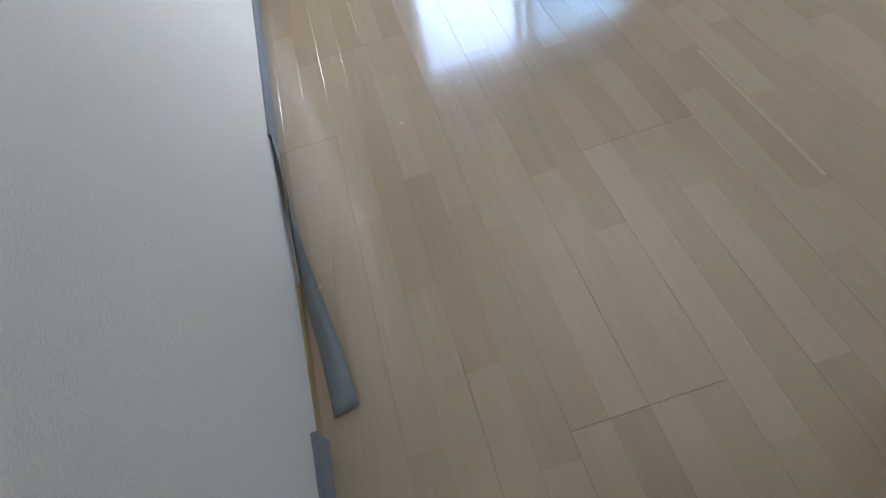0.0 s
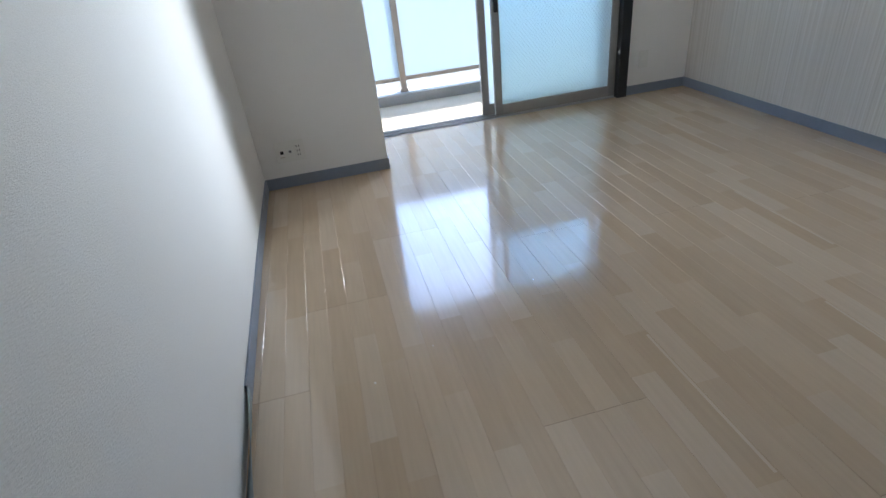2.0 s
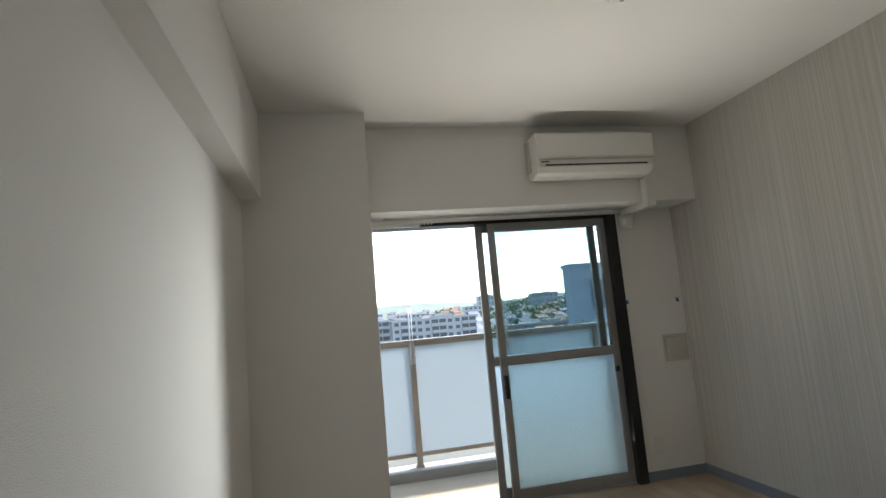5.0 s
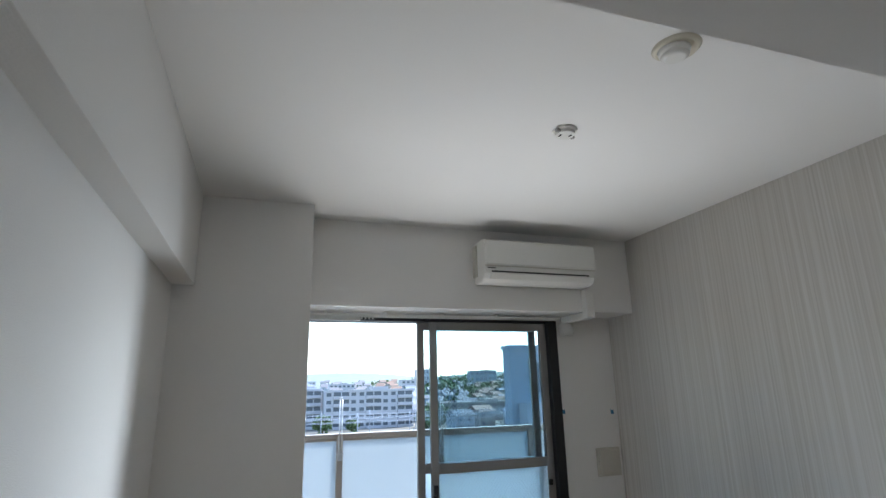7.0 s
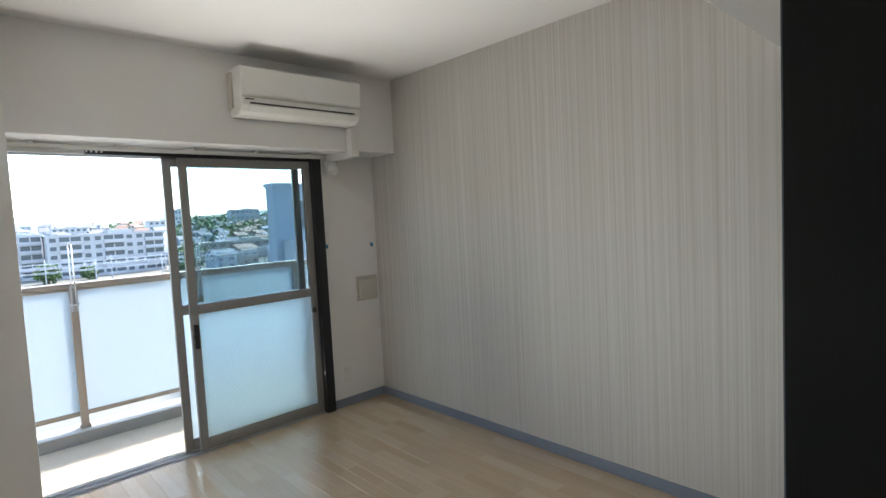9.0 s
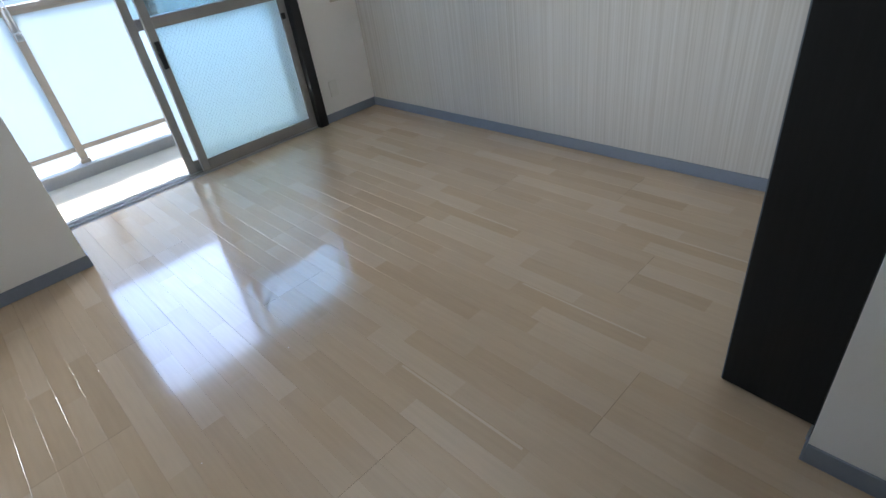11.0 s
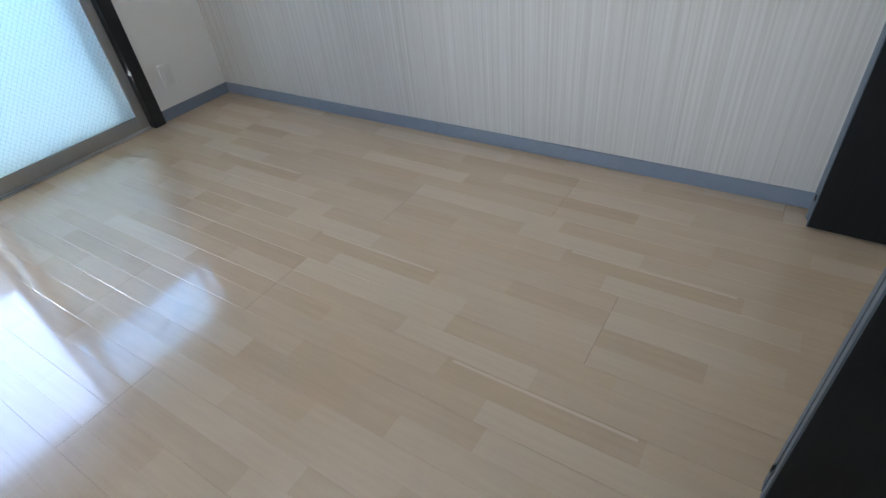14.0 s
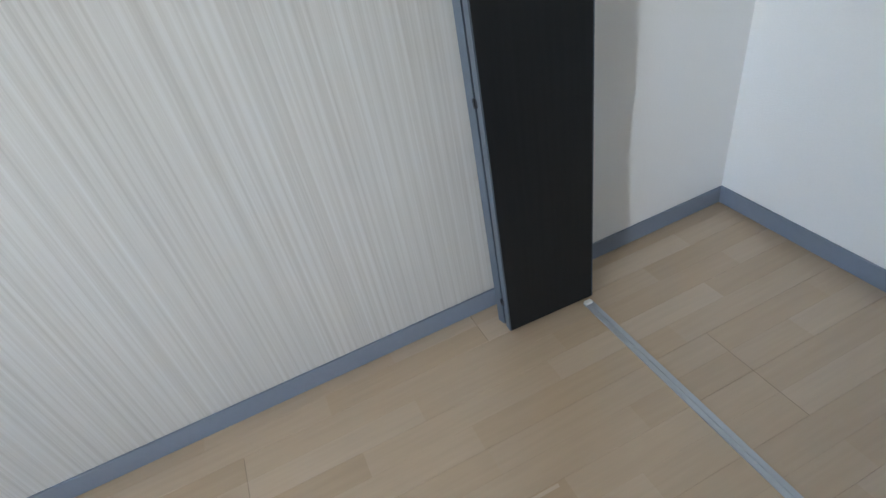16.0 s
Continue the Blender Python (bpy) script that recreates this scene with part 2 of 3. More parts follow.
def under(parent):
    """Keeps the parts, drawn in world places, where they are under a thing that has a place."""
    bpy.context.view_layer.update()
    inv = Matrix.Translation(parent.location).inverted()
    for c in parent.children:
        c.matrix_parent_inverse = inv


def setting(name, bm, mats, label, category):
    return tagged(mesh_ob(name, bm, mats), label, category, kind="structure")


# ---- the room ----
XR, YW, ZC, ZB, ZS = 3.10, 3.74, 2.56, 2.00, 2.04      # accent wall, window wall, ceiling, beam, lowered ceiling
PX, PY, BY, SY = 0.716, 3.165, 3.43, 0.70              # pillar corner, beam front, lowered ceiling's edge
STUB, YD, YB, YE = 1.706, 0.217, -0.483, -2.2          # closet side wall, its end, closet back, passage end

setting("wall_west", prism(bmesh.new(), [(-0.12, YE), (0.045, YE), (0.040, 0.4), (0.030, 0.9), (0.012, 1.45), (0, 2.4), (0, PY), (-0.12, PY)], "z", 0, ZC), PAPER, "white textured wallpaper wall with peeling skirting", "wall")
setting("wall_pillar", B(-0.12, PX, PY, 3.92, 0, ZC, bev=0.003), PAPER, "white papered structural pillar beside the window", "wall")
setting("wall_east", B(XR, XR + 0.12, YD + 0.02, 3.92, 0, ZC), ACCENT, "beige striped accent wallpaper wall", "wall")
setting("wall_closet_east", B(XR, XR + 0.12, YB, YD + 0.02, 0, ZS), PAPER, "white papered closet wall", "wall")
setting("wall_closet_back", B(STUB + 0.05, XR + 0.12, YB - 0.1, YB, 0, ZS), PAPER, "white papered closet back wall", "wall")
setting("wall_closet_side", B(STUB, STUB + 0.05, YE, YD, 0, ZS, bev=0.002), PAPER, "white partition wall end beside the folding door", "wall")
setting("wall_south", B(-0.12, STUB + 0.05, YE - 0.1, YE, 0, ZC), PAPER, "white papered wall at the passage end", "wall")
setting("wall_north", B(2.606, XR, YW, 3.92, 0, ZB), PAPER, "narrow white papered wall beside the window", "wall")
setting("beam_north", B(PX, XR, BY, 3.92, ZB, ZC, bev=0.002), PAPER, "white papered beam over the window", "beam")
setting("beam_west", B(0, 0.11, SY, PY, 2.05, ZC, bev=0.003), PAPER, "shallow white papered beam along the wall", "beam")
setting("ceiling", B(-0.12, XR + 0.12, YE - 0.1, 3.92, ZC, ZC + 0.15), CEIL, "plain white papered ceiling", "ceiling")
setting("ceiling_lowered", B(0, XR, YE, SY, ZS, ZC - 0.004), CEIL, "lowered white ceiling over passage and closet", "ceiling")


def skirting(name, x0, x1, y0, y1, label="grey-blue vinyl skirting along the wall"):
    setting(name, B(x0, x1, y0, y1, 0.001, 0.068, bev=0.0025), VINYL, label, "baseboard")


setting("baseboard_west_far", prism(bmesh.new(), [(-0.002, PY), (0.008, PY), (0.008, 2.4), (0.0185, 1.47), (0.005, 1.47)], "z", 0.001, 0.068), VINYL, "grey-blue vinyl skirting along the wall", "baseboard")
skirting("baseboard_west_near", 0.036, 0.0495, YE, 0.575, "grey-blue vinyl skirting with a cut, lifted end")
skirting("baseboard_pillar", 0.007, PX, PY - 0.007, PY)
skirting("baseboard_pillar_side", PX, PX + 0.006, PY - 0.004, YW)
skirting("baseboard_north", 2.612, XR - 0.007, YW - 0.007, YW)
skirting("baseboard_east_far", XR - 0.007, XR, 2.10, YW)
skirting("baseboard_east_near", XR - 0.0085, XR, YD - 0.1, 2.098)
skirting("baseboard_closet_east", XR - 0.007, XR, YB + 0.007, YD - 0.1)
skirting("baseboard_closet_back", STUB + 0.05, XR, YB, YB + 0.007)
skirting("baseboard_partition", STUB - 0.007, STUB, YE, YD)
skirting("baseboard_partition_end", STUB - 0.007, STUB + 0.03, YD, YD + 0.006)

# bare glue behind the fallen strip, and the strip itself curling away
setting("trim_glue", B(0.012, 0.0375, 0.575, 0.95, 0.004, 0.030), GLUE, "bare yellowed glue line where skirting has come off", "wall")


def loose_strip():
    bm = bmesh.new()
    rows, n = [], 40
    for i in range(n + 1):
        s = i / n
        y = 1.475 - 0.863 * s
        off = 0.0155 + 0.050 * s ** 1.6 + 0.004 * math.sin(9 * s)
        lean = radians(4 + 78 * s ** 1.25)
        c, d = math.cos(lean), math.sin(lean)
        ring = []
        for w, th in ((0, 0), (0.03, 0.0006), (0.06, 0), (0.06, 0.0028), (0.03, 0.0034), (0, 0.0028)):
            # w runs up the strip from its lower edge, th through its thickness
            ring.append(bm.verts.new((off + w * d * 0.95 + th * c, y + 0.010 * (w / 0.06) * s, 0.003 + w * c + th * d)))
        rows.append(ring)
    for a, b in zip(rows, rows[1:]):
        for k in range(6):
            f = bm.faces.new((a[k], a[(k + 1) % 6], b[(k + 1) % 6], b[k]))
            f.smooth = k not in (2, 5)
    bm.faces.new(rows[0]), bm.faces.new(rows[-1])
    bmesh.ops.recalc_face_normals(bm, faces=bm.faces[:])
    return tagged(mesh_ob("skirting_strip", bm, VINYL_BACK), "peeled grey vinyl skirting strip curling onto the floor", "skirting strip")


loose_strip()

# ---- window ----
WX0, WX1, WZ = PX + 0.006, 2.606, 1.985
win = empty("window_1", (1.66, 3.80, 0), "open sliding balcony window with dark bronze frame", "window", kind="structure")
part("frame_side", B(WX1 - 0.072, WX1, YW - 0.026, 3.90, 0, WZ, bev=0.003), BLACKAL, win, "black outer jamb")
part("frame_side", B(WX0, WX0 + 0.022, YW + 0.02, 3.90, 0, WZ, bev=0.002), BLACKAL, win)
part("frame_head", B(WX0 + 0.022, WX1 - 0.072, YW + 0.01, 3.90, WZ - 0.035, WZ, bev=0.002), BLACKAL, win)
part("threshold", B(WX0 + 0.022, WX1 - 0.072, YW + 0.004, 3.90, -0.06, 0.002, bev=0.002), BRONZE, win)
for yy in (3.765, 3.781, 3.822, 3.838):
    part("track_ridge", B(WX0 + 0.022, WX1 - 0.072, yy, yy + 0.004, 0.002, 0.010), STEEL, win)


def diamond_wires(x0, x1, z0, z1, y, pitch=0.036, w=0.0015):
    """Diagonal wire net clipped to a rectangle."""
    bm = bmesh.new()
    for sgn in (1, -1):
        c = -3.0
        while c < 6.0:
            c += pitch
            pts = []
            for x in (x0, x1):
                z = sgn * 1.25 * (x - x0) + (c if sgn > 0 else c)
                pts.append((x, z))
            (xa, za), (xb, zb) = pts
            lo, hi = 0.0, 1.0
            dz = zb - za
            t0, t1 = (z0 - za) / dz, (z1 - za) / dz
            lo, hi = max(lo, min(t0, t1)), min(hi, max(t0, t1))
            if hi - lo < 0.01:
                continue
            a = (xa + (xb - xa) * lo, za + dz * lo)
            b = (xa + (xb - xa) * hi, za + dz * hi)
            vs = [bm.verts.new(p) for p in ((a[0] - w, y, a[1]), (b[0] - w, y, b[1]), (b[0] + w, y, b[1]), (a[0] + w, y, a[1]))]
            bm.faces.new(vs)
    return bm


def sash(x0, x1, y, thick, wired):
    st, z0, z1, zt = 0.052, 0.012, WZ - 0.036, 0.955
    fr = part("sash", B(x0, x0 + st, y, y + thick, z0, z1, bev=0.003), BRONZE, win)
    for name, b in (("stile", (x1 - st, x1, y, y + thick, z0, z1)), ("top_rail", (x0 + st, x1 - st, y, y + thick, z1 - 0.055, z1)),
                    ("bottom_rail", (x0 + st, x1 - st, y, y + thick, z0, z0 + 0.075)), ("mid_rail", (x0 + st, x1 - st, y, y + thick, zt - 0.03, zt + 0.035))):
        part(name, B(*b, bev=0.003), BRONZE, fr)
    yc = y + thick / 2
    up = part("pane", B(x0 + st - 0.004, x1 - st + 0.004, yc - 0.003, yc + 0.003, zt + 0.032, z1 - 0.05), GLASS, fr, "clear wired glass")
    lo = part("pane", B(x0 + st - 0.004, x1 - st + 0.004, yc - 0.003, yc + 0.003, z0 + 0.07, zt - 0.026), FROST, fr, "frosted wired glass")
    if wired:
        part("wire_net", diamond_wires(x0 + st, x1 - st, zt + 0.035, z1 - 0.055, yc - 0.0045), WIRE, fr)
        part("wire_net", diamond_wires(x0 + st, x1 - st, z0 + 0.075, zt - 0.03, yc - 0.0045, 0.032, 0.0007), WIRE_SOFT, fr)
    return fr


inner = sash(1.600, 2.531, 3.760, 0.030, True)
outer = sash(1.520, 2.468, 3.815, 0.030, False)
bm = bmesh.new()
box(bm, 1.612, 1.640, 3.738, 3.760, 0.70, 0.86, bev=0.004)
box(bm, 1.604, 1.622, 3.722, 3.745, 0.765, 0.80, bev=0.004)
part("crescent_lock", bm, BLACKAL, inner, "dark crescent lock")
part("stop_knob", B(2.475, 2.500, 3.738, 3.760, 0.80, 0.84, bev=0.005), BLACKAL, inner)
under(win)

# ---- floor: base and boards ----
base = setting("floor", B(-0.1, XR + 0.1, YE - 0.1, YW + 0.004, -0.12, -0.009), FLOORBASE, "pale glossy oak-look strip flooring", "floor")
PITCH, LEN = 0.3085, 1.875
TONES = [W_PALE, W_MID, W_TAN, W_DARK, W_STREAK, W_JOINT]
# per board print: for each of four strips, (end of the stave, tone)
PRINTS = [
    [[(0.42, 1), (0.98, 0), (1.52, 2), (LEN, 1)], [(0.58, 1), (1.15, 3), (1.60, 1), (LEN, 2)],
     [(0.33, 2), (0.90, 1), (1.35, 0), (LEN, 1)], [(0.70, 1), (1.22, 2), (LEN, 0)]],
    [[(0.50, 2), (1.10, 1), (LEN, 0)], [(0.28, 0), (0.85, 1), (1.45, 2), (LEN, 1)],
     [(0.62, 1), (1.20, 3), (1.66, 0), (LEN, 1)], [(0.40, 0), (1.05, 2), (1.50, 1), (LEN, 2)]],
    [[(0.66, 1), (1.30, 2), (LEN, 1)], [(0.45, 2), (1.02, 0), (1.58, 1), (LEN, 3)],
     [(0.30, 1), (0.95, 2), (1.40, 1), (LEN, 0)], [(0.55, 3), (1.12, 1), (LEN, 1)]],
]


def board_mesh(which, lo, hi):
    """One floor board: four strips with eased long edges, each strip of butted staves; lo to hi of its length."""
    verts, faces, tone = [], [], []
    w, e, h = PITCH / 4, 0.0008, 0.0007

    def stave(x0, x1, y0, y1, t, el, er):
        k = len(verts)
        for y in (y0, y1):
            verts.extend([(x0, y, -0.008), (x0, y, -h * el), (x0 + e * el, y, 0), (x1 - e * er, y, 0), (x1, y, -h * er), (x1, y, -0.008)])
        for i in range(5):
            faces.append((k + i, k + i + 1, k + i + 7, k + i + 6))
            tone.append(t)

    for s in range(4):
        y = 0.0
        for end, t in PRINTS[which][s]:
            a, b = max(y, lo), min(end, hi)
            if b - a > 0.002:
                a2, b2 = (a + 0.0007 if a == 0 else a), (b - 0.0007 if b == LEN else b)
                stave(s * w + 0.00005, (s + 1) * w - 0.00005, a2, b2, t, (1.0 if s in (0, 2) else 0.4), (1.0 if s in (1, 3) else 0.4))
                if which == 0 and s == 1 and t == 3:
                    k = len(verts)
                    verts.extend([(2 * w - 0.013, a2 + 0.02, 0.0002), (2 * w - 0.004, a2 + 0.02, 0.0002), (2 * w - 0.004, b2 - 0.02, 0.0002), (2 * w - 0.013, b2 - 0.02, 0.0002)])
                    faces.append((k, k + 1, k + 2, k + 3))
                    tone.append(4)
            y = end
    me = bpy.data.meshes.new("plank")
    me.from_pydata(verts, [], faces)
    for m in TONES:
        me.materials.append(m)
    me.polygons.foreach_set("material_index", tone)
    me.update()
    return me


# first joint of each column, and the order of its prints
JOINTS = [1.455, 1.87, 0.444, 1.096, 0.197, 0.68, 0.14, 0.937, 0.02, 1.30, 0.55]
ORDER = [(1, 2, 1, 2), (2, 1, 2, 1), (1, 2, 1, 2), (2, 1, 2, 1), (1, 2, 0, 1), (2, 1, 1, 2), (1, 2, 0, 2), (2, 2, 0, 1), (0, 1, 0, 0), (1, 2, 2, 1), (2, 1, 1, 2)]
plank_cache = {}
for k, first in enumerate(JOINTS):
    y = first - 2 * LEN
    i = 0
    while y < YW:
        lo, hi = max(0.0, YE - y), min(LEN, YW + 0.002 - y)
        if hi > lo + 0.01:
            which = ORDER[k][i % 4]
            key = (which, round(lo, 3), round(hi, 3))
            if key not in plank_cache:
                plank_cache[key] = board_mesh(*key)
            ob = new("plank", plank_cache[key])
            ob.location = (-0.116 + PITCH * k, y, 0)
            ob.parent = base
        i += 1
        y += LEN

# ---- folding closet doors ----
def folding_door(label, pivot, nose, back, height=2.015):
    """Two leaves folded like a V: from the guide on the rail to the nose, and back to the pivot at the jamb."""
    d = empty("folding_door", (*pivot, 0), label, "folding door", "closet doors")

    def leaf(p, q, side):
        p, q = Vector(p), Vector(q)
        u = (q - p).normalized()
        v = Vector((-u.y, u.x)) * side * 0.028
        L = (q - p).length
        def quad(a, b, t0, t1):
            return [tuple(p + u * a + v * t0), tuple(p + u * b + v * t0), tuple(p + u * b + v * t1), tuple(p + u * a + v * t1)]
        lf = part("leaf", prism(bmesh.new(), quad(0.004, L - 0.004, 0, 1), "z", 0.012, height), BLACK, d)
        part("edge_band", prism(bmesh.new(), quad(L - 0.004, L, 0.04, 0.96), "z", 0.012, height), EDGE, lf, "dark grey edge band")
        part("edge_band", prism(bmesh.new(), quad(0, 0.004, 0.04, 0.96), "z", 0.012, height), EDGE, lf)
        return lf, u, v, p, q

    a = leaf(back, nose[0], nose[2])
    b = leaf(pivot, nose[1], -nose[2])
    mid = (Vector(nose[0]) + Vector(nose[1])) / 2
    for z in (0.10, 0.72, 1.36, 1.92):
        bm = bmesh.new()
        cyl(bm, (mid.x, mid.y + 0.003, z), (mid.x, mid.y + 0.003, z + 0.022), 0.0035, seg=10)
        box(bm, mid.x - 0.010, mid.x + 0.010, mid.y + 0.000, mid.y + 0.0015, z + 0.002, z + 0.020)
        part("hinge", bm, BLACKAL, d, "small dark hinge")
    bm = bmesh.new()
    cyl(bm, (back[0], back[1] + 0.012, 0.003), (back[0], back[1] + 0.012, 0.016), 0.008, seg=12)
    part("guide_pin", bm, PLASTIC, d)
    under(d)
    return d


folding_door("black folding closet door folded open beside the partition", (1.866, 0.204), ((1.872, 0.476), (1.880, 0.476), 1), (1.852, 0.204))
folding_door("black folding closet door folded open against the striped wall", (3.066, 0.196), ((2.985, 0.478), (2.992, 0.478), 1), (2.975, 0.188))

# black jamb, steel floor rail with screws
setting("trim_jamb", B(STUB + 0.05, STUB + 0.068, 0.165, YD + 0.004, 0.0, 2.03, bev=0.002), BLACK, "black door jamb on the partition end", "trim")
rail = empty("floor_rail", (2.4, 0.216, 0), "narrow steel guide rail for folding doors, screwed to floor", "floor rail")
bm = bmesh.new()
prism(bm, [(0.197, 0.0006), (0.198, 0.0032), (0.2120, 0.0036), (0.2135, 0.0012), (0.2185, 0.0012), (0.2200, 0.0036), (0.228, 0.0032), (0.229, 0.0006)], "x", STUB + 0.07, XR - 0.16)
part("profile", bm, TRACKM, rail)
for x in (1.86, 2.327, 2.812):
    bm = bmesh.new()
    cyl(bm, (x, 0.216, 0.001), (x, 0.216, 0.0024), 0.0042, 0.0034, 12)
    part("screw", bm, STEEL, rail)
part("end_stop", B(2.925, 2.940, 0.204, 0.228, 0.0036, 0.012, bev=0.002), PLASTIC, rail, "white plastic end stop")
under(rail)

# ---- fixtures in the room ----
def air_conditioner():
    ac = empty("air_conditioner", (2.26, BY, 2.15), "white wall-mounted air conditioner above the window", "air conditioner")
    x0, x1 = 1.818, 2.662
    bm = bmesh.new()
    prof = [(BY - 0.002, 2.155), (BY - 0.002, 2.438), (3.285, 2.442), (3.242, 2.436), (3.225, 2.412), (3.222, 2.258), (3.236, 2.252), (3.240, 2.205), (3.262, 2.170), (3.30, 2.155)]
    prism(bm, prof, "x", x0, x1)
    bmesh.ops.bevel(bm, geom=[e for e in bm.edges if abs(e.verts[0].co.x - e.verts[1].co.x) < 1e-5], offset=0.006, segments=2, affect="EDGES")
    part("casing", bm, PLASTIC, ac)
    part("front_panel", B(x0 + 0.004, x1 - 0.004, 3.214, 3.226, 2.262, 2.424, bev=0.005), PLASTIC, ac, "smooth white front panel")
    part("outlet_slot", B(x0 + 0.05, x1 - 0.05, 3.236, 3.246, 2.212, 2.222), DARK, ac)
    bm = bmesh.new()
    prism(bm, [(3.234, 2.209), (3.231, 2.203), (3.254, 2.167), (3.262, 2.166)], "x", x0 + 0.045, x1 - 0.045)
    part("louvre", bm, PLASTIC, ac)
    part("panel_seam", B(x0 + 0.002, x1 - 0.002, 3.226, 3.234, 2.250, 2.258), VENTP, ac)
    part("badge", B(x0 + 0.02, x0 + 0.075, 3.233, 3.2375, 2.236, 2.242), DARK, ac, "dark maker's badge bar")
    part("top_grille", B(x0 + 0.03, x1 - 0.03, 3.28, 3.40, 2.4415, 2.446), DARK, ac)
    part("mount_plate", B(x0 - 0.012, x0, 3.36, BY - 0.001, 2.20, 2.42, bev=0.003), VENTP, ac)
    under(ac)
    ac.location += Vector((0.012, 0.012, 0.012))
    duct = empty("pipe_cover", (2.64, BY, 2.0), "white pipe cover running from air conditioner to wall", "pipe cover")
    part("riser", B(2.662, 2.728, BY - 0.062, BY - 0.001, 1.952, 2.155, bev=0.006), PLASTIC, duct)
    part("run", B(2.664, 2.726, BY, YW - 0.004, 1.948, 1.999, bev=0.006), PLASTIC, duct)
    bm = bmesh.new()
    cyl(bm, (2.690, YW - 0.055, 1.872), (2.690, YW - 0.055, 1.946), 0.042, 0.042, 24)
    cyl(bm, (2.690, YW - 0.055, 1.860), (2.690, YW - 0.055, 1.872), 0.034, 0.042, 24)
    box(bm, 2.645, 2.735, YW - 0.055, YW - 0.001, 1.850, 1.952, bev=0.006)
    part("wall_cap", bm, PLASTIC, duct, "rounded white wall cap")
    under(duct)


air_conditioner()


def curtain_rail():
    c = empty("curtain_rail", (1.66, 3.70, 1.97), "white double curtain rail under the beam", "curtain rail")
    for y in (3.655, 3.700):
        bm = bmesh.new()
        prism(bm, [(y - 0.009, 1.966), (y - 0.009, 1.984), (y + 0.009, 1.984), (y + 0.009, 1.966), (y + 0.004, 1.966), (y + 0.004, 1.970), (y - 0.004, 1.970), (y - 0.004, 1.966)], "x", PX + 0.012, 2.600)
        part("track", bm, PLASTIC, c)
    for x in (0.85, 1.25, 1.66, 2.08, 2.48):
        part("bracket", B(x - 0.010, x + 0.010, 3.650, 3.738, 1.984, 1.9995, bev=0.002), PLASTIC, c)
    part("sliding_section", B(PX + 0.014, 1.09, 3.688, 3.712, 1.942, 1.965, bev=0.003), PLASTIC, c, "deeper white end section")
    for x in (1.10, 1.125, 1.15, 1.175):
        bm = bmesh.new()
        cyl(bm, (x, 3.700, 1.954), (x, 3.700, 1.967), 0.006, seg=8)
        part("runner", bm, PLASTIC, c)
    under(c)


curtain_rail()


def wall_vent():
    v = empty("air_vent", (2.98, YW, 0.93), "square beige air vent cover on the wall", "air vent")
    part("plate", B(2.874, 3.078, YW - 0.012, YW - 0.001, 0.828, 1.028, bev=0.004), VENTP, v)
    part("cover", B(2.892, 3.060, YW - 0.034, YW - 0.014, 0.846, 1.010, bev=0.007), VENTP, v)
    part("gap", B(2.90, 3.052, YW - 0.0145, YW - 0.0118, 0.854, 1.002), DARK, v)
    part("pull_tab", B(2.960, 2.985, YW - 0.038, YW - 0.033, 0.850, 0.858, bev=0.001), VENTP, v)
    under(v)


wall_vent()


def socket(at, gangs, label):
    """Wall plate facing -y; gangs from -x to +x: phone, aerial, triple or blank."""
    x, y, z = at
    s = empty("wall_socket", (x, y, z), label, "wall socket")
    pitch = 0.046
    w = pitch * (len(gangs) - 1) / 2 + 0.036
    part("plate", B(x - w, x + w, y - 0.008, y - 0.001, z - 0.06, z + 0.06, bev=0.003), PLASTIC, s)
    for g, what in enumerate(gangs):
        cx = x + pitch * (g - (len(gangs) - 1) / 2)
        part("insert", B(cx - 0.0165, cx + 0.0165, y - 0.0105, y - 0.007, z - 0.036, z + 0.036, bev=0.0015), PLASTIC, s)
        if what == "phone":
            part("jack", B(cx - 0.009, cx + 0.009, y - 0.0115, y - 0.0100, z - 0.010, z + 0.008), DARK, s)
            part("caption", B(cx - 0.013, cx + 0.013, y - 0.0110, y - 0.0100, z - 0.031, z - 0.025), VENTP, s)
        elif what == "aerial":
            bm = bmesh.new()
            cyl(bm, (cx, y - 0.013, z), (cx, y - 0.0100, z), 0.0095, seg=16)
            part("jack", bm, STEEL, s)
            bm = bmesh.new()
            cyl(bm, (cx, y - 0.0140, z), (cx, y - 0.0125, z), 0.005, seg=12)
            part("jack_core", bm, DARK, s)
        else:
            for dz in {"triple": (-0.025, 0, 0.025), "blank": ()}[what]:
                for dx in (-0.0065, 0.0065):
                    part("slot", B(cx + dx - 0.0017, cx + dx + 0.0017, y - 0.0114, y - 0.0100, z + dz - 0.0055, z + dz + 0.0055), DARK, s)
    under(s)


socket((0.178, PY, 0.212), ("phone", "aerial", "triple"), "white wide socket plate with phone and aerial jacks")
socket((2.735, YW, 0.245), ("blank",), "white single socket plate beside the window")


